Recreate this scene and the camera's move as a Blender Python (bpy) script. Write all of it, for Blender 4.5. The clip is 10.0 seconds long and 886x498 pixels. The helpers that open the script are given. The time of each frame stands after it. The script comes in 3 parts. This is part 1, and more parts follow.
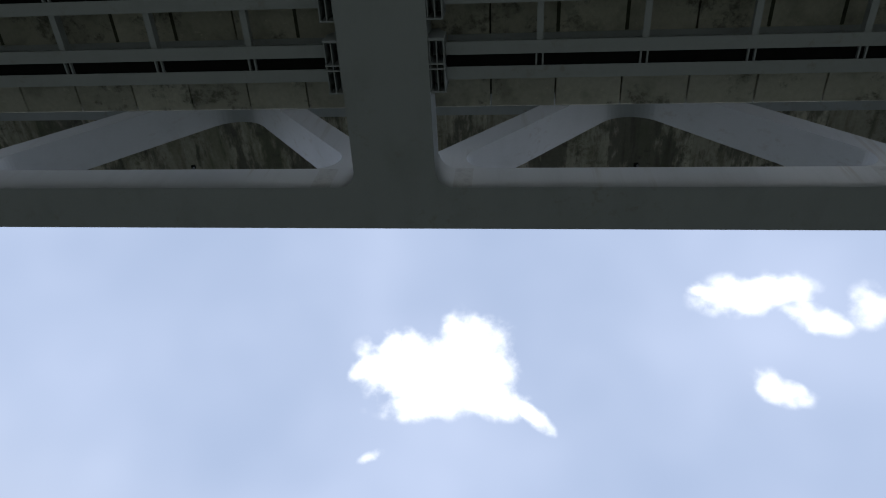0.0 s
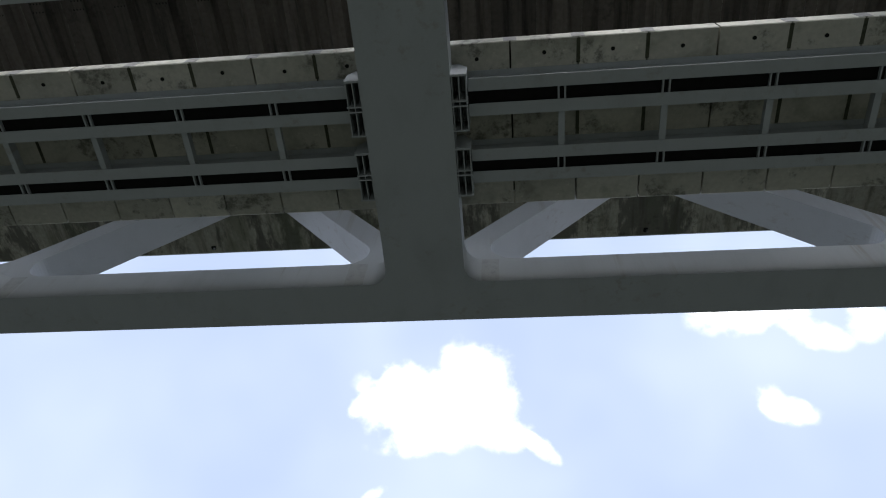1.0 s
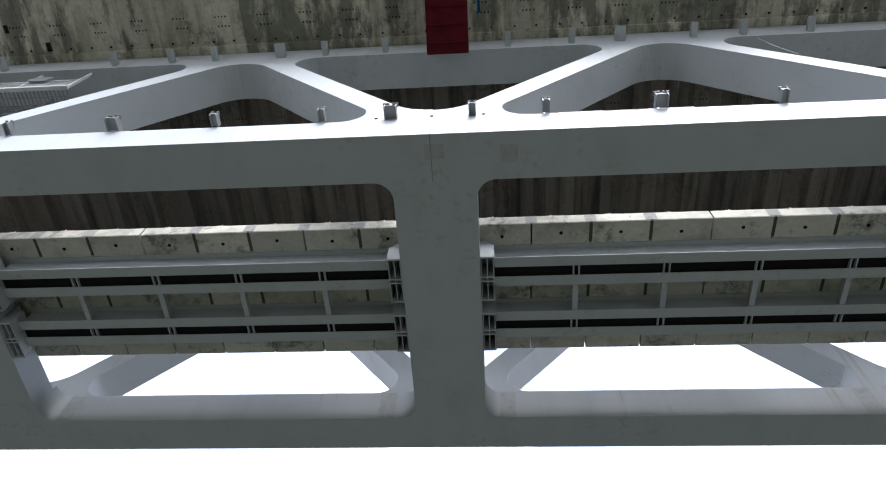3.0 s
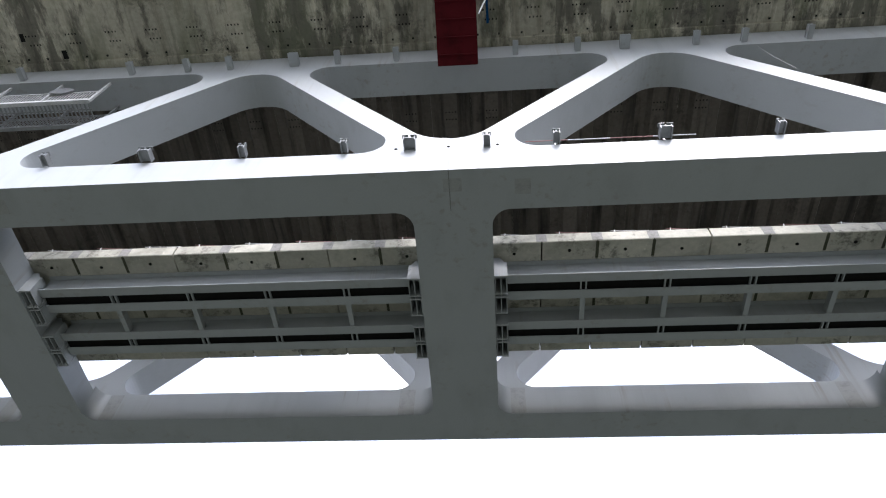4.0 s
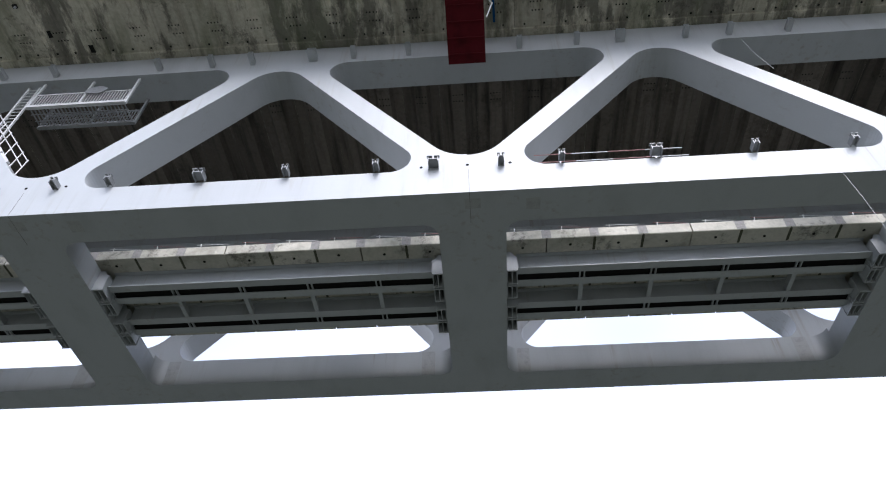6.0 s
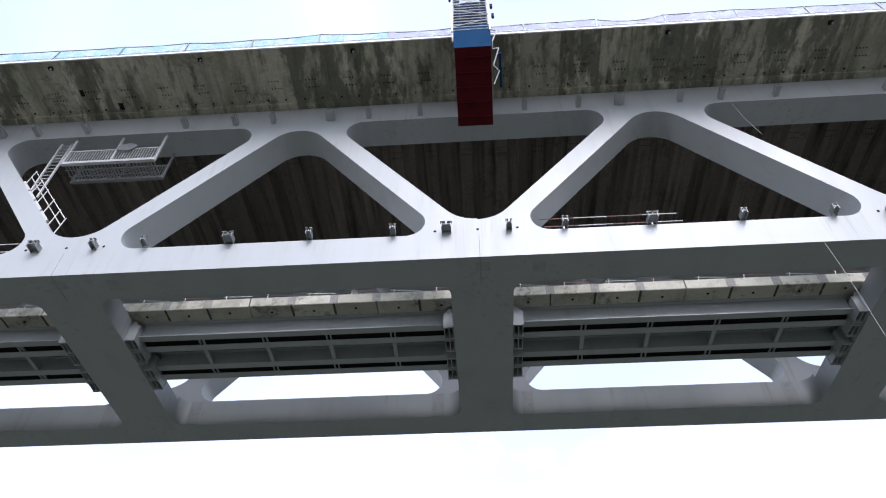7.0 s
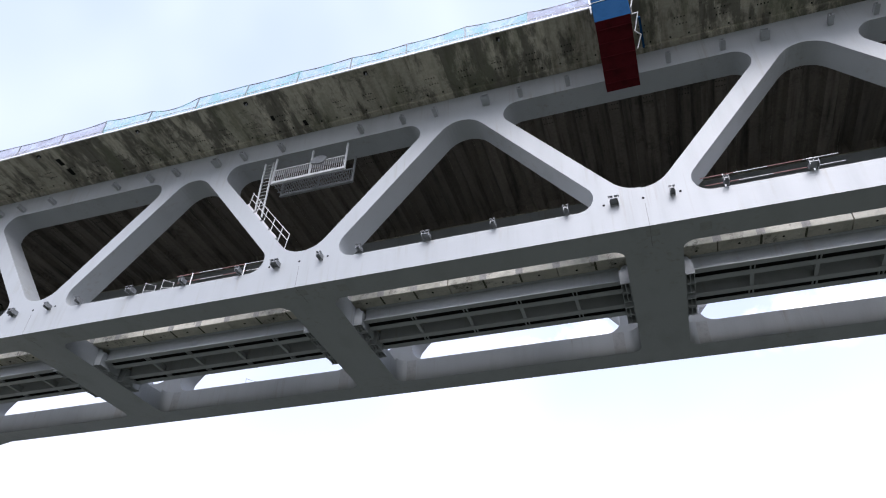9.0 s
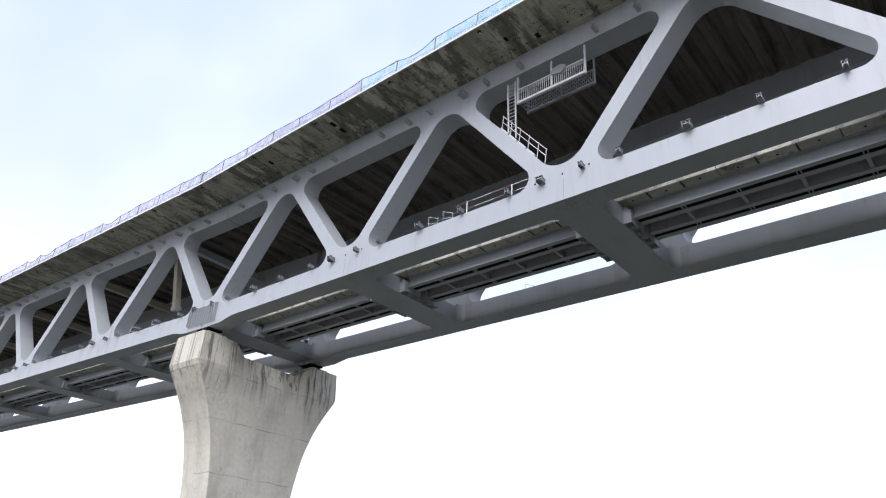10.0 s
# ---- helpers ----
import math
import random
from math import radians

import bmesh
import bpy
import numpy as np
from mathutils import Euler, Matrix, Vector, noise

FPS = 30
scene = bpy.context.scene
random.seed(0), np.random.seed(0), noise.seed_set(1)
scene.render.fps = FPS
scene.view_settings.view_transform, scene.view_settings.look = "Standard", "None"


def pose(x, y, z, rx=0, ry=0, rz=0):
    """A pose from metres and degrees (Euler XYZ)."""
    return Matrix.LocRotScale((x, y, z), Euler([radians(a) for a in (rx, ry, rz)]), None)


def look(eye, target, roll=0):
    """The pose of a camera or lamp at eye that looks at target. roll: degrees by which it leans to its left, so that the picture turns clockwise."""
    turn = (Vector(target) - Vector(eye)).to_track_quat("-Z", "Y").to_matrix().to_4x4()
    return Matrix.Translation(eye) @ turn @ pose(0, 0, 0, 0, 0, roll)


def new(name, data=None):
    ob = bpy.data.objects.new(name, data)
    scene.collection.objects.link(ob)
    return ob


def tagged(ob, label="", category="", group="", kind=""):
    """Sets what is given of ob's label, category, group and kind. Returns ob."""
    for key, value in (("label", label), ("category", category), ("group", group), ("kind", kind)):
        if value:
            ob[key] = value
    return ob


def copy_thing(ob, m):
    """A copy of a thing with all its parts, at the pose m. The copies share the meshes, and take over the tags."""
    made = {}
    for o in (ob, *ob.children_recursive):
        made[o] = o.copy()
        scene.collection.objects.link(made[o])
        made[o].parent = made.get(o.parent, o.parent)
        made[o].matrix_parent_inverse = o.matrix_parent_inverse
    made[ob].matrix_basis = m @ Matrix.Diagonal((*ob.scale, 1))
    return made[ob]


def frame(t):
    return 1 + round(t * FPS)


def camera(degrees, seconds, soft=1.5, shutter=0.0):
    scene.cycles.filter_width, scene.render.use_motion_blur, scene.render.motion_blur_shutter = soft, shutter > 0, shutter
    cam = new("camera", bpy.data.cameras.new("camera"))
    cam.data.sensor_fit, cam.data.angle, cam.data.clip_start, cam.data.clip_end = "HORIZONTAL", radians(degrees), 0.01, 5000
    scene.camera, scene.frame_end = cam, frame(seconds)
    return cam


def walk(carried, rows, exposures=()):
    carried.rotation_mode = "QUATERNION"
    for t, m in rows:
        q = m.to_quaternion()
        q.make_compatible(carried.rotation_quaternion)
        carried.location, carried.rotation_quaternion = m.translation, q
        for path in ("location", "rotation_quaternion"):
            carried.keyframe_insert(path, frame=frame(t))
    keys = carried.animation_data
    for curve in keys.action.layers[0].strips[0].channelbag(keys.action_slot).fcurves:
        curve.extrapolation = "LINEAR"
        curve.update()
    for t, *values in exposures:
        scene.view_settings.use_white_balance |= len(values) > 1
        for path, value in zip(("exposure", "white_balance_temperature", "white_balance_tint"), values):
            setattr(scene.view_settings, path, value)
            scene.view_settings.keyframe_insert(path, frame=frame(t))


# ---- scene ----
cam = camera(66.4, 10.0, soft=1.1)
PATH = [
    (0, (4.032, 1.521, 1.497), (3.834, 2.579, 3.182), 9.36),
    (0.5, (3.340, 0.457, 1.617), (3.167, 1.447, 3.346), 6.76),
    (1, (2.935, -0.911, 1.781), (2.753, 0.070, 3.514), 6.83),
    (1.5, (2.745, -2.316, 1.579), (2.563, -1.355, 3.323), 6.41),
    (2, (2.534, -3.990, 1.443), (2.332, -3.092, 3.218), 7.18),
    (2.2, (2.418, -4.700, 1.473), (2.216, -3.797, 3.246), 8.08),
    (3.5, (1.702, -8.890, 1.822), (1.570, -7.841, 3.519), 4.56),
    (4, (1.390, -10.627, 1.793), (1.249, -9.504, 3.442), 3.96),
    (4.5, (1.124, -12.113, 1.687), (0.985, -10.937, 3.299), 3.06),
    (5, (0.895, -13.743, 1.641), (0.756, -12.501, 3.203), 2.38),
    (6.3, (0.127, -17.68, 1.44), (0.033, -16.286, 2.871), 0.1),
    (6.5, (0.06, -18.304, 1.442), (-0.03, -16.915, 2.878), 0.2),
    (7, (-0.163, -19.914, 1.406), (-0.257, -18.55, 2.866), 0.3),
    (7.5, (-0.402, -21.368, 1.427), (-0.495, -20.016, 2.898), -0.0),
    (8, (-0.694, -23.004, 1.339), (-0.771, -21.62, 2.781), -1.2),
    (8.5, (-0.965, -24.606, 1.29), (-1.11, -23.169, 2.673), -0.8),
    (9, (-1.225, -26.159, 1.271), (-1.739, -24.671, 2.504), 1.9),
    (9.1, (-1.299, -26.455, 1.267), (-1.863, -24.977, 2.491), 1.8),
    (9.3, (-1.467, -27.035, 1.251), (-2.179, -25.578, 2.421), 2.9),
    (9.5, (-1.613, -27.615, 1.244), (-2.463, -26.189, 2.36), 3.4),
    (9.8, (-1.754, -28.598, 1.23), (-2.818, -27.233, 2.233), 3.7),
    (10, (-1.815, -29.284, 1.222), (-2.992, -27.956, 2.144), 3.5),
]
EXPOSURES = [(0.0, -0.05, 6050, 10), (0.5, 0.1, 6100, 10), (1.0, 0.34, 6150, 11), (1.5, 0.52, 6050, 14), (2.0, 1.15, 5950, 10), (3.5, 1.30, 6250, 14),
             (6.5, 0.84, 6100, 16), (10.0, 0.56, 6150, 17)]
walk(cam, [(t, look(eye, target, roll)) for t, eye, target, roll in PATH], EXPOSURES)

# ---- world, sun, exposure ----
SUN_AZ, SUN_EL = 164.0, 47.0          # degrees: from -y, a little towards +x
world = bpy.data.worlds.new("hazy_sky")
scene.world = world
world.use_nodes = True


def node(tree, kind, **values):
    n = tree.nodes.new(kind)
    for key, value in values.items():
        if key in n.inputs:
            n.inputs[key].default_value = value
    return n


def maths(tree, op, a, b=None, clamp=False):
    n = tree.nodes.new("ShaderNodeMath")
    n.operation, n.use_clamp = op, clamp
    for slot, v in ((0, a), (1, b)):
        if v is None:
            continue
        if isinstance(v, (int, float)):
            n.inputs[slot].default_value = v
        else:
            tree.links.new(v, n.inputs[slot])
    return n.outputs[0]


def mix(tree, fac, a, b, blend="MIX"):
    n = tree.nodes.new("ShaderNodeMix")
    n.data_type, n.blend_type = "RGBA", blend
    for slot, v in ((n.inputs[0], fac), (n.inputs[6], a), (n.inputs[7], b)):
        if isinstance(v, (int, float)):
            slot.default_value = v
        elif isinstance(v, tuple):
            slot.default_value = (*v, 1.0)
        else:
            tree.links.new(v, slot)
    return n.outputs[2]


def ramp(tree, fac, lo, hi):
    n = tree.nodes.new("ShaderNodeMapRange")
    n.interpolation_type = "SMOOTHSTEP"
    n.inputs[1].default_value, n.inputs[2].default_value = lo, hi
    tree.links.new(fac, n.inputs[0])
    return n.outputs[0]


def noise_tex(tree, vec, scale, detail=5.0, rough=0.55):
    n = node(tree, "ShaderNodeTexNoise", Scale=scale, Detail=detail, Roughness=rough)
    tree.links.new(vec, n.inputs["Vector"])
    return n.outputs[0]


def build_sky():
    tree = world.node_tree
    tree.nodes.clear()
    sky = tree.nodes.new("ShaderNodeTexSky")
    sky.sky_type, sky.sun_disc = "NISHITA", False
    sky.sun_elevation, sky.sun_rotation = radians(SUN_EL), radians(SUN_AZ)
    sky.dust_density, sky.air_density = 2.5, 1.0
    scaled = mix(tree, 1.0, sky.outputs[0], (0.09, 0.09, 0.09), "MULTIPLY")
    hazed = mix(tree, HAZE, scaled, SKY_PALE)
    coord = tree.nodes.new("ShaderNodeTexCoord").outputs["Generated"]
    soft = noise_tex(tree, coord, 2.2, 3.0)
    hazed = mix(tree, ramp(tree, soft, 0.35, 0.9), hazed, SKY_VEIL)
    # the haze whitens towards the horizon
    level = tree.nodes.new("ShaderNodeSeparateXYZ")
    tree.links.new(coord, level.inputs[0])
    hazed = mix(tree, maths(tree, "SUBTRACT", 1.0, ramp(tree, level.outputs[2], 0.05, 0.62)), hazed, SKY_RIM)
    # cumulus clouds: a field of soft lobes, its rim torn by two scales of noise
    rag = maths(tree, "SUBTRACT", noise_tex(tree, coord, 22.0, 5.0, 0.55), 0.5)
    big = maths(tree, "SUBTRACT", noise_tex(tree, coord, 11.0, 3.0), 0.5)

    def along(direction):
        n = tree.nodes.new("ShaderNodeVectorMath")
        n.operation = "DOT_PRODUCT"
        n.inputs[1].default_value = direction
        tree.links.new(coord, n.inputs[0])
        return n.outputs["Value"]

    field = None
    for azimuth, height, wide, high, turn, weight in LOBES:
        a, e, r = radians(azimuth), radians(height), radians(turn)
        d = Vector((math.sin(a) * math.cos(e), math.cos(a) * math.cos(e), math.sin(e)))
        side = d.cross(Vector((0, 0, 1))).normalized()
        rise = side.cross(d)
        u = maths(tree, "DIVIDE", along(side * math.cos(r) + rise * math.sin(r)), wide)
        v = maths(tree, "DIVIDE", along(rise * math.cos(r) - side * math.sin(r)), high)
        far = maths(tree, "ADD", maths(tree, "MULTIPLY", u, u), maths(tree, "MULTIPLY", v, v))
        far = maths(tree, "ADD", far, maths(tree, "MULTIPLY", maths(tree, "LESS_THAN", along(d), 0.0), 99.0))
        lobe = maths(tree, "MULTIPLY", maths(tree, "EXPONENT", maths(tree, "MULTIPLY", far, -0.9)), weight)
        field = lobe if field is None else maths(tree, "MAXIMUM", field, lobe)
    torn = maths(tree, "ADD", maths(tree, "MULTIPLY", rag, 1.15), maths(tree, "MULTIPLY", big, 0.45))
    field = maths(tree, "ADD", field, maths(tree, "MULTIPLY", torn, ramp(tree, field, 0.02, 0.35)))
    cloudy = mix(tree, ramp(tree, field, 0.18, 0.68), hazed, (1.4, 1.4, 1.4))
    back = tree.nodes.new("ShaderNodeBackground")
    tree.links.new(cloudy, back.inputs[0])
    back.inputs[1].default_value = 1.0
    out = tree.nodes.new("ShaderNodeOutputWorld")
    tree.links.new(back.outputs[0], out.inputs[0])


HAZE = 0.75
SKY_PALE = (0.62, 0.72, 0.93)
SKY_VEIL = (0.71, 0.78, 0.96)
SKY_RIM = (0.92, 0.93, 0.96)
# azimuth from +y and height in degrees, half width and half height in radians, turn, weight
LOBES = [
    (-11.6, 47.1, 0.070, 0.051, 10, 1.00),
    (-4.7, 48.4, 0.059, 0.059, 5, 1.00),
    (-15.3, 48.7, 0.028, 0.021, 53, 0.75),
    (-2.4, 45.7, 0.056, 0.027, -16, 0.85),
    (2.5, 44.3, 0.040, 0.012, -38, 0.80),
    (-17.9, 46.1, 0.032, 0.016, 34, 0.60),
    (-10.2, 44.4, 0.069, 0.024, 9, 0.70),
    (30.3, 50.4, 0.066, 0.026, -18, 0.85),
    (34.4, 47.2, 0.051, 0.019, -43, 0.60),
    (40.1, 45.9, 0.035, 0.035, -30, 0.40),
    (25.0, 51.9, 0.022, 0.013, -41, 0.50),
    (28.8, 43.2, 0.039, 0.021, -41, 0.62),
    (-14.3, 39.7, 0.023, 0.009, 31, 0.50),
    (-5.6, 30.2, 0.152, 0.036, 1, 0.42),
    (13.9, 28.9, 0.157, 0.041, -4, 0.50),
]
build_sky()
sun = new("sun", bpy.data.lights.new("sun", "SUN"))
sun.data.energy, sun.data.angle, sun.data.color = 2.75, radians(38), (1.0, 0.97, 0.93)
az, el = radians(SUN_AZ), radians(SUN_EL)
sun.matrix_world = look((0, 0, 0), (-math.sin(az) * math.cos(el), -math.cos(az) * math.cos(el), -math.sin(el)))
sun.location = (30, -60, 120)


# ---- materials ----
def material(name, base, rough=0.6, metal=0.0, dirt=None, dirt_amount=0.4, grain=0.12, streak=(1, 1, 1), scale=0.6, bump=0.15,
             per_piece=0.0, fine=14.0, rust=0.0, blotch=0.0, mould=0.0, runoff=None, pours=(), drip=0.0, spec=0.5):
    m = bpy.data.materials.new(name)
    m.use_nodes = True
    tree = m.node_tree
    bsdf = tree.nodes["Principled BSDF"]
    geo = tree.nodes.new("ShaderNodeNewGeometry").outputs["Position"]
    stretch = tree.nodes.new("ShaderNodeVectorMath")
    stretch.operation = "MULTIPLY"
    stretch.inputs[1].default_value = streak
    tree.links.new(geo, stretch.inputs[0])
    large = noise_tex(tree, stretch.outputs[0], scale, 6.0, 0.6)
    small = noise_tex(tree, geo, fine, 4.0)
    colour = base
    dirt = dirt or tuple(c * 0.5 for c in base)
    amount = maths(tree, "MULTIPLY", ramp(tree, large, 0.45, 0.75), dirt_amount)
    colour = mix(tree, amount, base, dirt)
    shade = maths(tree, "ADD", maths(tree, "MULTIPLY", small, grain * 2), 1.0 - grain)
    if per_piece:
        info = tree.nodes.new("ShaderNodeObjectInfo").outputs["Random"]
        shade = maths(tree, "MULTIPLY", shade, maths(tree, "ADD", maths(tree, "MULTIPLY", info, per_piece * 2), 1.0 - per_piece))
    both = tree.nodes.new("ShaderNodeCombineColor")
    for k in range(3):
        tree.links.new(shade, both.inputs[k])
    colour = mix(tree, 1.0, colour, both.outputs[0], "MULTIPLY")
    if rust:
        spots = ramp(tree, noise_tex(tree, stretch.outputs[0], scale * 3.1, 8.0, 0.7), 0.66, 0.8)
        colour = mix(tree, maths(tree, "MULTIPLY", spots, rust), colour, (0.16, 0.10, 0.06))
    if drip:
        # thin lines of rusty water down the paint, thicker in some places than in others
        thin = tree.nodes.new("ShaderNodeVectorMath")
        thin.operation = "MULTIPLY"
        thin.inputs[1].default_value = (3.4, 3.4, 0.10)
        tree.links.new(geo, thin.inputs[0])
        lines = ramp(tree, noise_tex(tree, thin.outputs[0], 1.0, 5.0, 0.6), 0.52, 0.70)
        places = ramp(tree, noise_tex(tree, geo, 0.35, 3.0), 0.42, 0.66)
        colour = mix(tree, maths(tree, "MULTIPLY", maths(tree, "MULTIPLY", lines, places), drip), colour, (0.24, 0.215, 0.165))
    if blotch:
        # dark mould patches with ragged rims, and pale lime bloom
        patch = ramp(tree, noise_tex(tree, geo, 0.42, 9.0, 0.72), 0.52, 0.6)
        speck = ramp(tree, noise_tex(tree, geo, 3.3, 6.0, 0.7), 0.40, 0.62)
        colour = mix(tree, maths(tree, "MULTIPLY", maths(tree, "MULTIPLY", patch, speck), blotch), colour, tuple(c * 0.22 for c in base))
        lime = ramp(tree, noise_tex(tree, stretch.outputs[0], 2.7, 8.0, 0.7), 0.6, 0.74)
        colour = mix(tree, maths(tree, "MULTIPLY", lime, blotch * 0.55), colour, tuple(min(1, c * 1.9) for c in base))
    if mould:
        # some pieces have gone nearly black, others have green film, in ragged bands along y
        band = tree.nodes.new("ShaderNodeVectorMath")
        band.operation = "MULTIPLY"
        band.inputs[1].default_value = (1.1, 0.35, 1.0)
        tree.links.new(geo, band.inputs[0])
        pick = tree.nodes.new("ShaderNodeObjectInfo").outputs["Random"]
        reach = maths(tree, "ADD", noise_tex(tree, band.outputs[0], 1.1, 9.0, 0.68), maths(tree, "MULTIPLY", pick, 0.22))
        black = maths(tree, "MULTIPLY", ramp(tree, reach, 0.57, 0.73), mould)
        colour = mix(tree, black, colour, (0.045, 0.043, 0.036))
        green = maths(tree, "MULTIPLY", ramp(tree, noise_tex(tree, band.outputs[0], 0.5, 7.0, 0.6), 0.5, 0.66), 0.5)
        colour = mix(tree, green, colour, (0.12, 0.135, 0.08))
    if runoff or pours:
        xyz = tree.nodes.new("ShaderNodeSeparateXYZ")
        tree.links.new(geo, xyz.inputs[0])
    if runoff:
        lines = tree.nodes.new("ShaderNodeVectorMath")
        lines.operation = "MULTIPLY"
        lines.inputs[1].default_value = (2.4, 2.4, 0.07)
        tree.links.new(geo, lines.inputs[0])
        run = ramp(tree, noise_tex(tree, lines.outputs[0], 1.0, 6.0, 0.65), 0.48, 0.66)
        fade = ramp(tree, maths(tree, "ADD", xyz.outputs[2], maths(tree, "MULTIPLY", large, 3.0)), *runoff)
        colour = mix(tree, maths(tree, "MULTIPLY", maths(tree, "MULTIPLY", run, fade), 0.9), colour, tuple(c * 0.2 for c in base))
    for z in pours:
        wob = maths(tree, "ADD", maths(tree, "SUBTRACT", xyz.outputs[2], z), maths(tree, "MULTIPLY", maths(tree, "SUBTRACT", large, 0.5), 0.35))
        line = maths(tree, "SUBTRACT", 1.0, ramp(tree, maths(tree, "ABSOLUTE", wob), 0.01, 0.07))
        broken = ramp(tree, noise_tex(tree, geo, 0.6, 4.0), 0.4, 0.62)
        colour = mix(tree, maths(tree, "MULTIPLY", maths(tree, "MULTIPLY", line, broken), maths(tree, "MULTIPLY", small, 1.3)), colour, tuple(c * 0.35 for c in base))
    tree.links.new(colour, bsdf.inputs["Base Color"])
    tree.links.new(maths(tree, "ADD", maths(tree, "MULTIPLY", large, 0.25), rough - 0.12), bsdf.inputs["Roughness"])
    bsdf.inputs["Metallic"].default_value = metal
    bsdf.inputs["Specular IOR Level"].default_value = spec
    if bump:
        b = node(tree, "ShaderNodeBump", Strength=bump, Distance=0.03)
        tree.links.new(small, b.inputs["Height"])
        tree.links.new(b.outputs[0], bsdf.inputs["Normal"])
    return m


STEEL = material("grey_painted_steel", (0.362, 0.384, 0.394), 0.45, dirt=(0.275, 0.29, 0.288), dirt_amount=0.4, grain=0.04,
                 streak=(1.0, 0.5, 0.12), scale=0.8, bump=0.02, rust=0.12, drip=0.5)
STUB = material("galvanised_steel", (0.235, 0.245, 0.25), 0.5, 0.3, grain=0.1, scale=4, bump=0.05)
SOFFIT = material("stained_deck_concrete", (0.44, 0.415, 0.33), 0.85, dirt=(0.16, 0.15, 0.11), dirt_amount=0.85, grain=0.3,
                  streak=(2.2, 0.22, 0.5), scale=1.0, bump=0.4, per_piece=0.28, fine=5.0, blotch=0.7, mould=0.75)
# brown stained soffit, with the shade between the trusses put into its colour
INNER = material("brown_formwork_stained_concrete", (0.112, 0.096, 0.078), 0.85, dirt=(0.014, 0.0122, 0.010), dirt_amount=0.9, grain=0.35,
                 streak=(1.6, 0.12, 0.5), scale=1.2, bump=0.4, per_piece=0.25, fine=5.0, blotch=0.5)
SLAB = material("pale_slab_concrete", (0.47, 0.455, 0.39), 0.85, dirt=(0.17, 0.17, 0.13), dirt_amount=0.6, grain=0.2, scale=0.9,
                bump=0.3, per_piece=0.15, fine=6.0, blotch=0.8)
GROUT = material("grey_grout", (0.27, 0.265, 0.25), 0.9, dirt=(0.12, 0.12, 0.10), dirt_amount=0.7, grain=0.3, scale=4, bump=0.5, fine=9.0)
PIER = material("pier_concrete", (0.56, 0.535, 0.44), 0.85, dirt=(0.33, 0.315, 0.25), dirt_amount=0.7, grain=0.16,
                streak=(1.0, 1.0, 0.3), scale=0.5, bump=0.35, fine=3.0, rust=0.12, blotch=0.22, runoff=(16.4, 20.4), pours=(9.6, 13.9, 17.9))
WHITE = material("white_painted_steel", (0.72, 0.73, 0.73), 0.45, grain=0.06, scale=3, bump=0.02)
PALE = material("weathered_white_paint", (0.50, 0.51, 0.51), 0.5, grain=0.12, scale=3, bump=0.03)
RED = material("red_painted_steel", (0.068, 0.006, 0.009), 0.9, dirt=(0.03, 0.005, 0.006), dirt_amount=0.7, grain=0.15, scale=1.5, bump=0.1, spec=0.1)
BLUE = material("blue_painted_steel", (0.008, 0.05, 0.13), 0.9, grain=0.12, scale=2, bump=0.05, spec=0.1)
NAVY = material("dark_blue_steel", (0.02, 0.03, 0.07), 0.9, grain=0.1, scale=2, bump=0.05, spec=0.1)
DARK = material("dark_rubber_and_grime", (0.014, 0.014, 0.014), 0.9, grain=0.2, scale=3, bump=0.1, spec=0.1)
GRIME = material("mossy_joint_grime", (0.075, 0.078, 0.055), 0.95, dirt=(0.03, 0.03, 0.024), dirt_amount=0.8, grain=0.3, scale=5, bump=0.5, spec=0.2)
WATER = material("silty_river_water", (0.036, 0.040, 0.024), 0.2, dirt=(0.028, 0.032, 0.019), dirt_amount=0.5, grain=0.1, scale=0.05,
                 bump=0.5, fine=0.6)
SEAM = material("weathered_weld", (0.2, 0.2, 0.19), 0.6, grain=0.2, scale=5, bump=0.1)
BUFF = material("buff_painted_steel", (0.42, 0.37, 0.28), 0.6, grain=0.1, scale=2, bump=0.05)
PATCH = material("touched_up_grey_paint", (0.33, 0.342, 0.335), 0.5, grain=0.15, scale=3, bump=0.02)
TAPE = material("faded_red_paint", (0.32, 0.17, 0.16), 0.6, grain=0.1, scale=3, bump=0.02)


def net_material(name, colour, cover):
    m = bpy.data.materials.new(name)
    m.use_nodes = True
    tree = m.node_tree
    bsdf = tree.nodes["Principled BSDF"]
    geo = tree.nodes.new("ShaderNodeNewGeometry").outputs["Position"]
    tint = mix(tree, noise_tex(tree, geo, 0.7), tuple(c * 0.75 for c in colour), tuple(min(1, c * 1.2) for c in colour))
    tree.links.new(tint, bsdf.inputs["Base Color"])
    bsdf.inputs["Roughness"].default_value = 0.8
    folds = maths(tree, "MULTIPLY", ramp(tree, noise_tex(tree, geo, 1.3), 0.3, 0.7), 0.5)
    tree.links.new(maths(tree, "ADD", folds, cover - 0.25, True), bsdf.inputs["Alpha"])
    return m


NET_TEAL = net_material("teal_safety_net", (0.16, 0.42, 0.42), 0.40)
NET_GREY = net_material("grey_safety_net", (0.30, 0.29, 0.35), 0.5)


# ---- mesh helpers ----
def part(name, bm, mat, parent=None, label=""):
    me = bpy.data.meshes.new(name)
    bmesh.ops.recalc_face_normals(bm, faces=bm.faces)
    bm.to_mesh(me)
    bm.free()
    me.materials.append(mat)
    ob = new(name, me)
    ob.parent = parent
    if label:
        tagged(ob, label)
    return ob


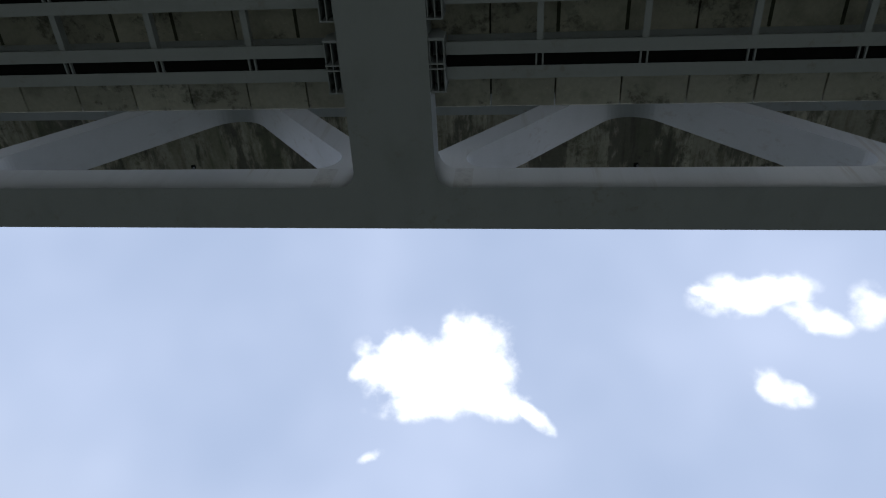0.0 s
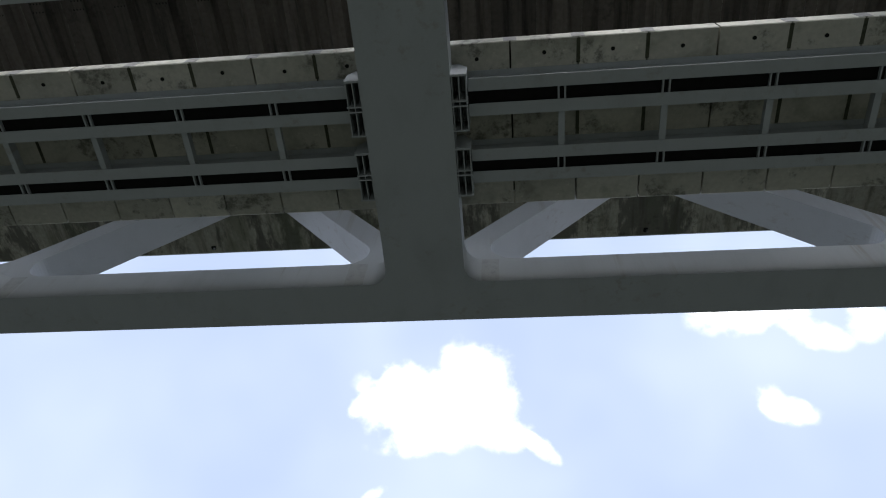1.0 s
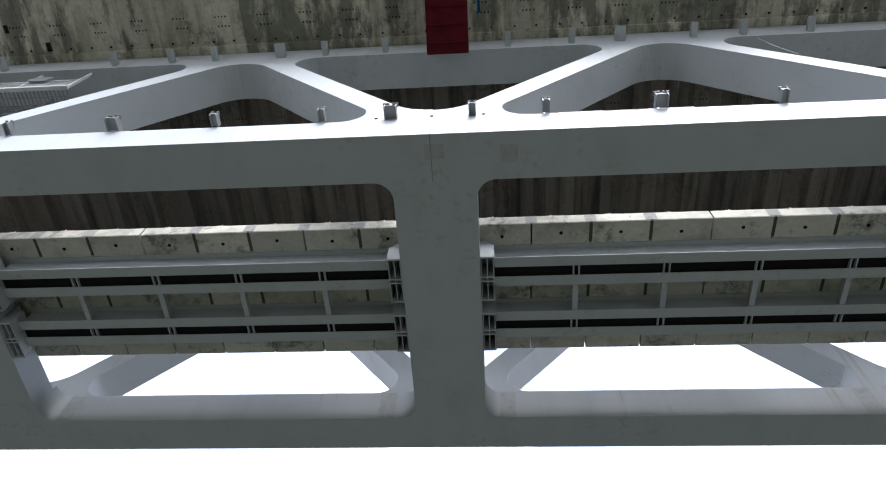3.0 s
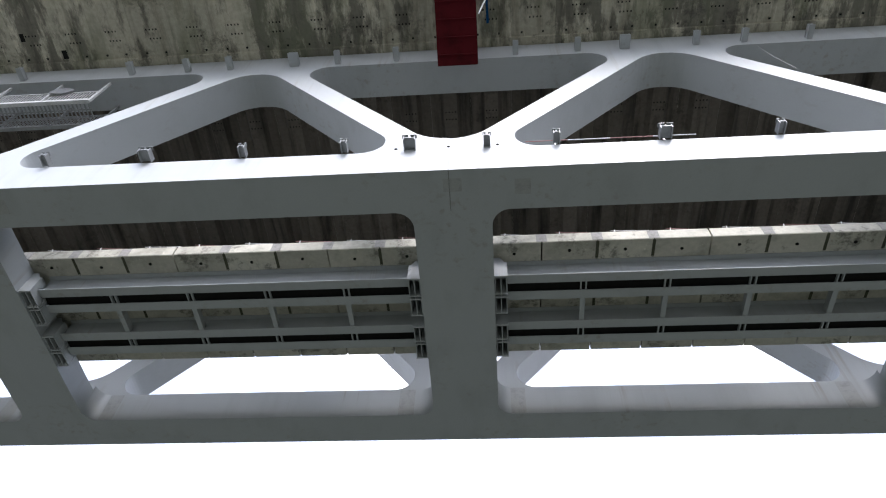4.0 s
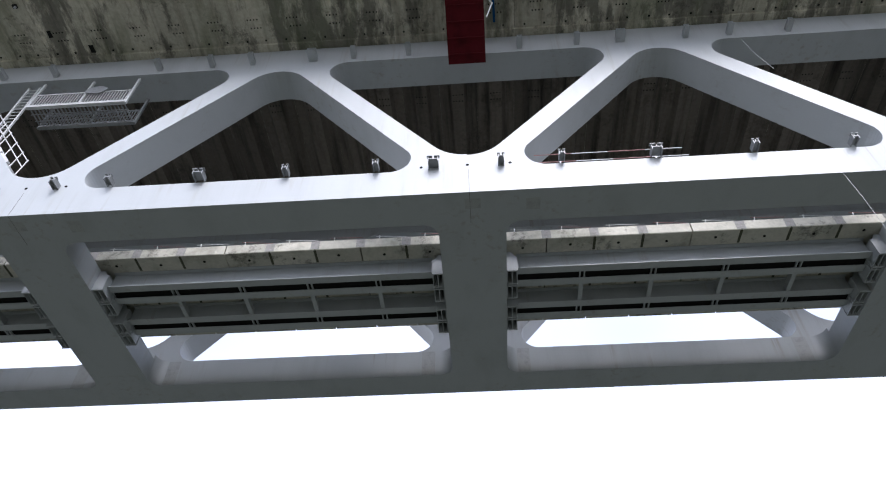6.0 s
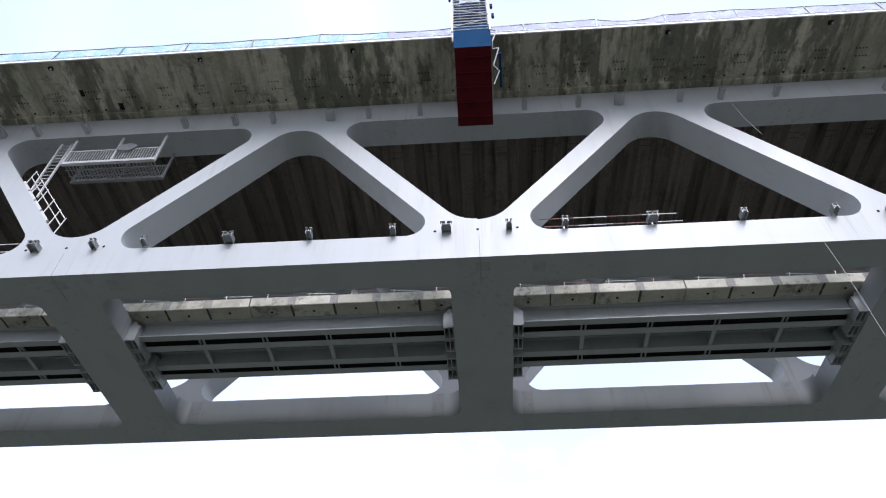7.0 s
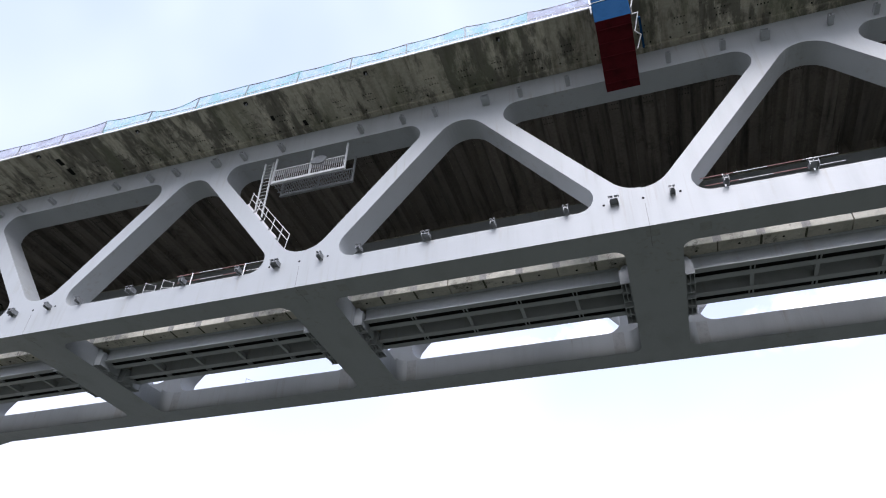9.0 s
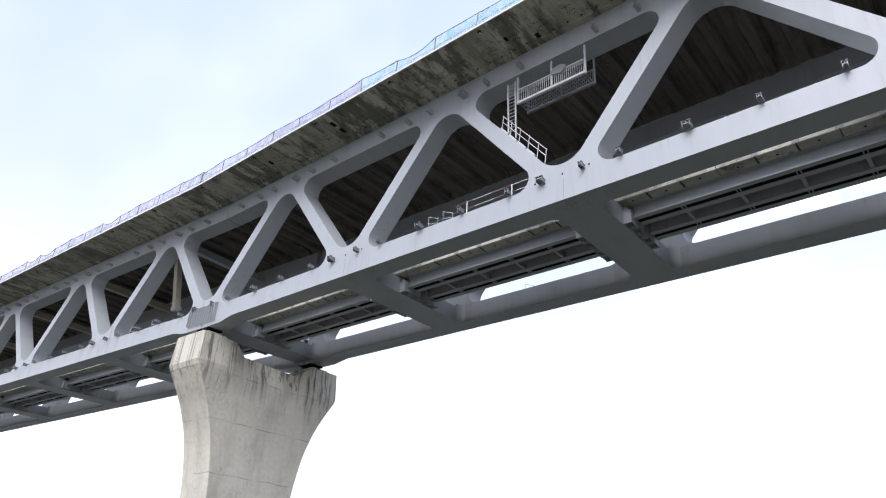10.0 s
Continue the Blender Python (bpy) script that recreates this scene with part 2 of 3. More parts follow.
def again(ob, parent, x=0.0, y=0.0, z=0.0):
    """Another object on the same mesh."""
    o = new(ob.name.split(".")[0], ob.data)
    o.parent, o.location = parent, (x, y, z)
    if "label" in ob:
        tagged(o, ob["label"])
    return o


def thing(name, label, category, group="", kind="", at=(0, 0, 0)):
    ob = new(name)
    ob.location = at
    ob.empty_display_size = 0.5
    return tagged(ob, label, category, group, kind)


def box(bm, x0, x1, y0, y1, z0, z1):
    v = [bm.verts.new((x, y, z)) for z in (z0, z1) for x, y in ((x0, y0), (x1, y0), (x1, y1), (x0, y1))]
    for f in ((3, 2, 1, 0), (4, 5, 6, 7), (0, 1, 5, 4), (1, 2, 6, 5), (2, 3, 7, 6), (3, 0, 4, 7)):
        bm.faces.new([v[k] for k in f])


def bar(bm, p, q, w, h=None, sides=4):
    """A straight bar from p to q: square, or round with more sides."""
    p, q = Vector(p), Vector(q)
    d = (q - p).normalized()
    a = d.cross(Vector((0, 0, 1)) if abs(d.z) < 0.9 else Vector((1, 0, 0))).normalized()
    b = d.cross(a)
    h = h or w
    turn = math.pi / 4 if sides == 4 else 0
    k = math.sqrt(2) if sides == 4 else 1
    ring = [(math.cos(2 * math.pi * i / sides + turn) * k, math.sin(2 * math.pi * i / sides + turn) * k) for i in range(sides)]
    lo = [bm.verts.new(p + a * c * w / 2 + b * s * h / 2) for c, s in ring]
    hi = [bm.verts.new(q + a * c * w / 2 + b * s * h / 2) for c, s in ring]
    for i in range(sides):
        bm.faces.new((lo[i], lo[(i + 1) % sides], hi[(i + 1) % sides], hi[i]))
    bm.faces.new(lo[::-1])
    bm.faces.new(hi)


def fillet(p, q, r, radius, steps=7):
    """The rounded corner at q on the way from p to r."""
    p, q, r = Vector(p), Vector(q), Vector(r)
    a, b = (p - q).normalized(), (r - q).normalized()
    half = a.angle(b) / 2
    t = radius / math.tan(half)
    centre = q + (a + b).normalized() * radius / math.sin(half)
    s, e = q + a * t - centre, q + b * t - centre
    out = []
    for i in range(steps + 1):
        f = i / steps
        w = s.angle(e)
        v = (s * math.sin((1 - f) * w) + e * math.sin(f * w)) / math.sin(w)
        out.append(tuple(centre + v))
    return out


def prism(bm, points, place, lo, hi, skip=()):
    """Extrudes a flat outline. place(u, v, w) gives the point; skip names sides (by their first corner) that stay open."""
    a = [bm.verts.new(place(u, v, lo)) for u, v in points]
    b = [bm.verts.new(place(u, v, hi)) for u, v in points]
    bm.faces.new(a)
    bm.faces.new(b[::-1])
    n = len(points)
    for i in range(n):
        if i not in skip:
            bm.faces.new((a[i], b[i], b[(i + 1) % n], a[(i + 1) % n]))


def i_section(bm, x0, x1, y, half, z0, z1, flange=0.035, web=0.02):
    pts = [(y - half, z0), (y + half, z0), (y + half, z0 + flange), (y + web, z0 + flange), (y + web, z1 - flange), (y + half, z1 - flange),
           (y + half, z1), (y - half, z1), (y - half, z1 - flange), (y - web, z1 - flange), (y - web, z0 + flange), (y - half, z0 + flange)]
    prism(bm, pts, lambda u, v, w: (w, u, v), x0, x1)


def upright(u, v, w):
    return (u, w, v)


def flat(u, v, w):
    return (u, v, w)


# ---- sizes of the bridge ----
PANEL, PANEL_EAST = 18.75, 19.15      # panel length west and east of node 0
NODES = range(-11, 6)                 # bottom nodes; piers stand under -11, -3 and 5


def node_x(k):
    return k * (PANEL if k < 0 else PANEL_EAST)


def panel(k):
    """The length of the panel that begins at node k."""
    return PANEL if k < 0 else PANEL_EAST


X0, X1 = node_x(NODES[0]), node_x(NODES[-1])
XP = node_x(-3)
# the span west of the middle pier turns a little out of line, about the middle of that pier
WEST = Matrix.Translation((XP, 0, 0)) @ pose(0, 0, 0, 0, 0, 2.72) @ Matrix.Translation((-XP, 0, 0))
ZB, ZC = 22.135, 23.68                # bottom chord
ZT, ZD = 33.2, 34.85                  # top chord
WIDE = 1.63                           # width of the chords
NEAR, FAR = 0.0, 12.0                # their -y faces
EDGE_Y, EDGE_Z = -3.65, 35.05         # the road deck's edges
FAR_EDGE = 17.55
MID = (FAR + WIDE) / 2

# ---- water ----
bm = bmesh.new()
bmesh.ops.create_grid(bm, x_segments=40, y_segments=40, size=3000)
water = tagged(part("water", bm, WATER), "brown silty river water under the bridge", "water", kind="structure")


# ---- trusses ----
def diagonal_mesh(name, side, length):
    """From the bottom node at x = 0 up to the top node at x = side * PANEL / 2, with its half of the rounded node webs."""
    half = length / 2
    a0 = half - 1.375                  # the upright opening beside it: half its foot,
    slope = 0.807 * a0 / 8.0           # and run per rise
    apex_a = (half, ZC + a0 / slope)
    foot_a = (half - a0, ZC)
    b0 = half - 1.625                          # the hanging opening: half its head
    head_b = (b0, ZT)
    apex_b = (0, ZT - b0 / slope)
    top_a = fillet(foot_a, apex_a, (half + a0, ZC), 1.6, 12)
    top_a = top_a[:7]
    foot = fillet((half, ZC), foot_a, apex_a, 0.9, 14)
    head = fillet((0, ZT), head_b, apex_b, 0.9, 14)
    low = fillet(head_b, apex_b, (-b0, ZT), 1.75, 12)[:7]
    pts = [(0, ZC)] + foot + top_a + [(half, ZT)] + head + low
    n = len(pts)
    first_head = 1 + len(foot) + len(top_a)
    skip = {0, first_head - 1, first_head, n - 1}
    bm = bmesh.new()
    prism(bm, [(side * u, v) for u, v in pts], upright, 0, WIDE, skip)
    return part(name, bm, STEEL)


def build_trusses():
    kinds = {(side, length): diagonal_mesh("diagonal", side, length) for side in (1, -1) for length in (PANEL, PANEL_EAST)}
    for y, which in ((NEAR, "streaked outer face in daylight"), (FAR, "shaded behind the railway deck")):
        for a, b in ((-11, -3), (-3, 5)):
            start = node_x(a)
            t = thing("bridge_truss", "grey painted steel warren truss, " + which, "bridge truss", "trusses of the bridge",
                      at=(start, y, 0))
            length = node_x(b) - start
            bm = bmesh.new()
            box(bm, 0.04, length - 0.04, 0, WIDE, ZB, ZC)
            part("bottom_chord", bm, STEEL, t)
            # the chord is deeper over the bearings
            for x, s in ((0.04, 1), (length - 0.04, -1)):
                bm = bmesh.new()
                prism(bm, [(x, ZB), (x + s * 4.5, ZB), (x + s * 2.8, ZB - 0.3), (x, ZB - 0.3)], upright, 0.01, WIDE - 0.01)
                part("haunch", bm, STEEL, t)
            bm = bmesh.new()
            box(bm, 0.04, length - 0.04, 0, WIDE, ZT, ZD)
            part("top_chord", bm, STEEL, t)
            for k in range(a, b):
                again(kinds[1, panel(k)], t, node_x(k) - start)
                again(kinds[-1, panel(k)], t, node_x(k + 1) - start)
            TRUSSES.append((t, a, b, y))
    for o in kinds.values():
        bpy.data.objects.remove(o)


TRUSSES = []
build_trusses()


def stub_mesh(name, w, h, length):
    """A short H-section that sticks out of the chord's face, with a cap plate on its end."""
    bm = bmesh.new()
    box(bm, -w / 2, -w / 2 + 0.03, -length, 0, -h / 2, h / 2)
    box(bm, w / 2 - 0.03, w / 2, -length, 0, -h / 2, h / 2)
    box(bm, -w / 2 + 0.03, w / 2 - 0.03, -length, 0, -0.02, 0.02)
    box(bm, -0.015, 0.015, -length * 0.96, 0, 0.02, h / 2)
    box(bm, -w * 0.62, -0.04, -length - 0.03, -length + 0.12, h / 2, h / 2 + 0.03)
    box(bm, 0.04, w * 0.62, -length - 0.03, -length + 0.12, h / 2, h / 2 + 0.03)
    return part(name, bm, STUB)


def bracket_mesh(w):
    """A long flat stub of two flanges on a web, under the deck's overhang."""
    bm = bmesh.new()
    box(bm, -w / 2, w / 2, -0.66, 0, -0.14, -0.11)
    box(bm, -w / 2, w / 2, -0.62, 0, 0.11, 0.14)
    box(bm, -w / 2 + 0.03, -w / 2 + 0.06, -0.6, 0, -0.11, 0.11)
    box(bm, w / 2 - 0.06, w / 2 - 0.03, -0.6, 0, -0.11, 0.11)
    return part("stub_bracket", bm, STEEL)


def build_stubs():
    small, large, top = stub_mesh("stub_bracket", 0.24, 0.28, 0.44), stub_mesh("stub_bracket", 0.42, 0.3, 0.46), bracket_mesh(0.26)
    top_wide = bracket_mesh(0.46)
    dot_bm = bmesh.new()
    bar(dot_bm, (0, 0.02, 0), (0, -0.012, 0), 0.13, sides=10)
    dot = part("drain_hole", dot_bm, DARK)
    seam_bm = bmesh.new()
    box(seam_bm, -0.012, 0.012, -0.006, 0.02, ZB + 0.01, ZC - 0.1)
    box(seam_bm, -0.012, 0.012, 0.02, WIDE, ZB - 0.006, ZB + 0.02)
    seam = part("weld_seam", seam_bm, SEAM)
    for t, a, b, y in TRUSSES:
        if y != NEAR:
            continue
        start = node_x(a)
        for k in range(a, b):
            f = panel(k) / PANEL
            x = node_x(k) - start
            for dx, kind in ((1.38, small), (3.75 * f, small), (7.6, large), (11.25 * f, small), (15.0 * f, small), (PANEL * f - 1.38, large)):
                again(kind, t, x + dx, 0.0, 23.84)
            for dx in (2.81, 5.65, 7.78, 10.97, 13.1, 15.94):
                wide = dx == (7.78 if k >= 0 else 10.97)
                again(top_wide if wide else top, t, x + dx * f, 0.0, 33.62)
            for dx, dz in ((0.2 if k == a else 0, 23.9), (PANEL * f - 1.9, 23.88), (1.75, 23.9)):
                again(dot, t, x + dx, 0.0, dz)
            # erection joint in the chord
            if k > a:
                again(seam, t, x + 0.04, 0.0, 0.0)
    for o in (small, large, top, top_wide, dot, seam):
        bpy.data.objects.remove(o)


build_stubs()


# ---- cross beams ----
def build_cross_beams():
    y0, y1, h, r = NEAR + WIDE, FAR, 1.40, 0.65
    pts = []
    for x, y, dx, dy in ((-h, y0, -1, 1), (-h, y1, -1, -1), (h, y1, 1, -1), (h, y0, 1, 1)):
        out = fillet((x + dx, y), (x, y), (x, y + dy), r, 14)
        pts += out if (x < 0) == (dy > 0) else out[::-1]
    bm = bmesh.new()
    prism(bm, pts, flat, ZB, ZC - 0.26)
    corners = []
    for x, s in ((-h, -1), (h, 1)):
        for y, t in ((y0, 1), (y1, -1)):
            out = fillet((x + s, y), (x, y), (x, y + t), r, 14)
            corners.append(bmesh.new())
            prism(corners[-1], out + [(x - s * 0.3, y + t * r), (x - s * 0.3, y)], flat, ZC - 0.259, ZC - 0.004)
    gussets = [part("corner_gusset", c, STEEL) for c in corners]
    first = None
    for k in NODES:
        if first is None:
            first = part("cross_beam", bm, STEEL)
            first.location.x = node_x(k) + 0.08
        else:
            first = again(first, None, node_x(k) + 0.08)
        tagged(first, "grey painted steel box cross beam with rounded corners between the chords", "cross beam", "cross beams")
        for g in gussets:
            again(g, first)
    for g in gussets:
        bpy.data.objects.remove(g)


build_cross_beams()

# ---- railway stringers ----
STRINGERS = (5.06, 5.87, 7.4, 8.18)
ZS0, ZS1 = 22.6, 23.5


def build_stringers(length, nodes):
    """Panels of one length: four I-beams on end brackets, with struts between them."""
    t = thing("stringer_frame", "grey steel railway stringers with struts, hung between two cross beams", "steel framing", "stringer frames")
    x0, x1 = 1.98, length - 1.82
    for y in STRINGERS:
        bm = bmesh.new()
        i_section(bm, x0, x1, y, 0.2, ZS0, ZS1)
        part("stringer", bm, STEEL, t)
    xs = [4.89 + 3.17 * k for k in range(4)]
    for ya, yb in ((STRINGERS[0], STRINGERS[1]), (STRINGERS[2], STRINGERS[3])):
        for x in xs:
            bm = bmesh.new()
            for dx in (-0.12, 0.08):
                box(bm, x + dx, x + dx + 0.05, ya + 0.02, yb - 0.02, ZS0 + 0.04, ZS1 - 0.04)
            part("stiffener", bm, STEEL, t)
        # added black filler: stands in for the deep shade between the paired stringers
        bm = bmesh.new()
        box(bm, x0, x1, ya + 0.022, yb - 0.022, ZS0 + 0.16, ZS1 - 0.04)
        part("bedding_strip", bm, DARK, t, "black strip standing in for the deep shade between the stringers")
    for x in xs:
        bm = bmesh.new()
        ya, yb = STRINGERS[1] + 0.02, STRINGERS[2] - 0.02
        box(bm, x - 0.1, x + 0.1, ya, yb, ZS0 + 0.06, ZS0 + 0.09)
        box(bm, x - 0.015, x + 0.015, ya, yb, ZS0 + 0.09, ZS0 + 0.5)
        part("strut", bm, STEEL, t)
    for ya, yb in ((4.62, 6.42), (7.0, 8.68)):
        for x, s in ((x0, -1), (x1, 1)):
            far_x = 1.48 if s < 0 else length - 1.32
            lo, hi = min(x, far_x), max(x, far_x)
            ym = (ya + yb) / 2
            bm = bmesh.new()
            box(bm, lo, hi, ya, yb, 23.1, 23.14)
            bracket = part("end_bracket", bm, STEEL, t)
            for y in (ya, ym - 0.1, ym + 0.06, yb - 0.04):
                bm = bmesh.new()
                box(bm, lo, hi, y, y + 0.04, 22.2, 23.1)
                part("rib_plate", bm, STEEL, bracket)
            for px in (lo + 0.02, (lo + hi) / 2 - 0.015, hi - 0.05):
                bm = bmesh.new()
                box(bm, px, px + 0.03, ya + 0.04, yb - 0.04, 22.24, 23.1)
                part("web_plate", bm, STEEL, bracket)
            # sloping gusset towards the near side
            inner, outer = (lo, hi) if s < 0 else (hi, lo)
            bm = bmesh.new()
            prism(bm, [(inner, 22.2), (outer, 22.2), (outer, 22.95), ((inner + outer) / 2, 23.38), (inner, 23.38)], upright, ya - 0.03, ya - 0.002)
            part("gusset", bm, STEEL, bracket)
    t.location.x = node_x(nodes[0])
    for k in nodes[1:]:
        copy_thing(t, pose(node_x(k), 0, 0))


build_stringers(PANEL, [k for k in NODES if k < 0])
build_stringers(PANEL_EAST, [k for k in NODES[:-1] if k >= 0])

# ---- pier ----
def build_pier(x):
    t = thing("bridge_pier", "flared pale concrete bridge pier with stains and a dipped head", "bridge pier", "bridge piers", at=(x, MID, 0))
    # height, half width across the bridge, half width along it
    knots = [(-2, 4.0, 2.0), (4, 4.05, 2.0), (8, 4.25, 2.0), (11, 4.7, 2.02), (13, 5.2, 2.05), (15, 6.0, 2.12), (16.5, 6.8, 2.2), (18.0, 7.65, 2.4), (18.4, 7.8, 2.42), (20.95, 7.75, 2.2)]
    levels = []
    for i in range(len(knots) - 1):
        p0, p1, p2, p3 = (Vector(knots[min(max(m, 0), len(knots) - 1)]) for m in (i - 1, i, i + 1, i + 2))
        smooth = knots[i][0] < 16.4
        for f in ((0, 0.25, 0.5, 0.75) if smooth else (0, 0.5)):
            v = p1 + (p2 - p1) * f
            if smooth:
                m1, m2 = (p2 - p0) / 2, (p3 - p1) / 2
                v = p1 * (2 * f**3 - 3 * f**2 + 1) + m1 * (f**3 - 2 * f**2 + f) + p2 * (3 * f**2 - 2 * f**3) + m2 * (f**3 - f**2)
            levels.append(tuple(v))
    levels.append(knots[-1])
    bm = bmesh.new()
    rings = []
    half_cols = [0.025 + 0.05 * k for k in range(9)] + [0.46, 0.51, 0.56, 0.80, 0.985, 1]
    cols = [-c for c in half_cols[::-1]] + half_cols
    for z, b, a in levels:
        ring = []
        for s in (1, -1):
            for i, c in enumerate(cols if s > 0 else cols[::-1]):
                u = abs(c)
                dip = min(1.0, max(0.0, (0.58 - u) / 0.2))
                drape = dip * min(1, max(0, (z - 15.8) / 3.5))
                # the hollow between the two heads is fluted
                flute = 0.07 * drape if i % 2 and u < 0.44 else 0.0
                ax = a - (0.16 if u == 1 else 0) - 0.5 * drape - flute
                zz = z - (1.15 + 0.3 * c) * dip * max(0, (z - 18) / 2.95)
                ring.append(bm.verts.new((s * ax, c * b, zz)))
        rings.append(ring)
    n = len(rings[0])
    for p, q in zip(rings, rings[1:]):
        for i in range(n):
            bm.faces.new((p[i], p[(i + 1) % n], q[(i + 1) % n], q[i]))
    m = len(cols)
    top = rings[-1]
    for i in range(m - 1):
        bm.faces.new((top[i], top[i + 1], top[n - 2 - i], top[n - 1 - i]))
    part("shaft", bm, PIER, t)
    for s, y in ((-1, NEAR + WIDE / 2 - MID), (1, FAR + WIDE / 2 - MID)):
        bm = bmesh.new()
        box(bm, -1.5, 1.5, y - 0.95, y + 0.95, 20.9, 21.3)
        part("bearing_plinth", bm, PIER, t)
        bm = bmesh.new()
        box(bm, -0.8, 0.8, y - 0.7, y + 0.7, 21.3, 21.5)
        box(bm, -0.6, 0.6, y - 0.55, y + 0.55, 21.5, 21.7)
        box(bm, -0.9, 0.9, y - 0.75, y + 0.75, 21.7, ZB - 0.3)
        part("bearing", bm, DARK, t, "dark steel bearing")
    return t


for k in (-11, -3, 5):
    build_pier(node_x(k) + 0.1)


# ---- inspection arm and its tower ----
def build_arm():
    t = thing("inspection_gantry", "red and blue inspection gantry with white lattice tower at deck edge", "access gantry")
    x0, x1 = -0.74, 1.10
    bm = bmesh.new()
    low, high = (-0.15, 32.0), (-4.0, 33.2)
    prism(bm, [low, high, (high[0], high[1] + 0.7), (low[0], low[1] + 0.7)], lambda u, v, w: (w, u, v), x0, x1)
    part("boom", bm, RED, t, "red painted steel boom")
    bm = bmesh.new()
    prism(bm, [(-4.01, 33.2), (-4.3, 34.6), (-4.25, 35.2), (-4.01, 34.6)], lambda u, v, w: (w, u, v), x0 - 0.03, x1 + 0.03)
    part("blue_panel", bm, BLUE, t, "blue painted steel panel")
    return t, x0, x1


gantry, GX0, GX1 = build_arm()

def build_tower():
    """The gantry's lattice tower above the deck edge."""
    y0, y1, z0, z1 = -4.3, -3.75, 35.1, 42.3
    tower = new("tower")
    tower.parent = gantry
    for x in (GX0 - 0.1, GX1 + 0.02):
        for y in (y0, y1):
            bm = bmesh.new()
            bar(bm, (x, y, 34.4), (x, y, 38.6), 0.085)
            part("post", bm, WHITE, tower)
            bm = bmesh.new()
            bar(bm, (x, y, 38.6), (x, y, z1), 0.07)
            part("post", bm, NAVY, tower, "dark upper post")
    z, k = 34.55, 0
    while z < 40.2:
        bm = bmesh.new()
        bar(bm, (GX0 - 0.1, y0, z), (GX1 + 0.02, y0, z + 0.03), 0.05, sides=6)
        part("rung", bm, WHITE, tower)
        if z < 38.6:
            bm = bmesh.new()
            bar(bm, (GX0 - 0.1, y1, z), (GX1 + 0.02, y1, z), 0.05, sides=6)
            part("rung", bm, NAVY, tower)
        if k % 4 == 1:
            bm = bmesh.new()
            a, b = (GX0 - 0.1, GX1) if k % 8 == 1 else (GX1, GX0 - 0.1)
            bar(bm, (a, y0 - 0.04, z), (b, y0 - 0.04, z + 0.75), 0.045, sides=6)
            part("brace", bm, WHITE, tower)
        z, k = z + 0.33, k + 1
    bm = bmesh.new()
    bar(bm, (GX0, y0 + 0.1, 41.3), (GX1, y0 + 0.1, 39.6), 0.11)
    part("brace", bm, NAVY, tower)
    for xa, xb in ((GX0 - 0.02, GX0 + 0.32), (GX1 - 0.36, GX1 - 0.04)):
        bm = bmesh.new()
        box(bm, xa, xb, y1 + 0.1, y1 + 0.16, 36.0, 41.6)
        part("cheek_plate", bm, NAVY, tower)
    bm = bmesh.new()
    box(bm, GX0 + 0.34, GX1 - 0.38, y1 + 0.2, y1 + 0.24, 34.7, 39.6)
    part("back_plate", bm, NAVY, tower)
    for dz, tilt in ((0.0, 0.0), (-0.25, 0.3), (-0.7, 0.55)):
        bm = bmesh.new()
        bar(bm, (GX0 - 0.15, y0, z1 - 0.1 + dz), (GX1 + 0.08, y0, z1 + 0.05 + dz + tilt), 0.045, sides=6)
        part("top_rail", bm, NAVY, tower)
    for x, z in ((GX0 - 0.22, 39.6), (GX0 - 0.2, 38.4), (GX1 + 0.14, 39.9), (GX1 + 0.2, 37.2), (GX1 + 0.24, 36.0)):
        bm = bmesh.new()
        box(bm, x - 0.07, x + 0.07, y0, y0 + 0.15, z, z + 0.35)
        part("bracket", bm, NAVY, tower)
    # folded ladder beside the boom
    pts = [(1.18, -4.1, 34.8), (1.45, -4.1, 34.7), (1.2, -3.9, 33.9), (1.2, -3.6, 33.7), (1.52, -3.6, 33.75), (1.2, -3.1, 32.9), (1.5, -2.7, 33.0), (1.2, -2.3, 32.4)]
    for a, b in zip(pts, pts[1:]):
        bm = bmesh.new()
        bar(bm, a, b, 0.07, sides=6)
        part("zigzag_bar", bm, WHITE, gantry)
    bm = bmesh.new()
    bar(bm, (1.55, -3.4, 33.6), (1.6, -1.6, 33.3), 0.12)
    part("side_rail", bm, BLUE, gantry)
    for k in range(5):
        f = 0.12 + 0.19 * k
        y, z = -0.15 - 3.85 * f, 32.0 + 1.2 * f
        bm = bmesh.new()
        box(bm, GX0 + 0.02, GX1 - 0.02, y - 0.03, y + 0.03, z - 0.05, z + 0.03)
        part("cross_rib", bm, RED, gantry)


build_tower()


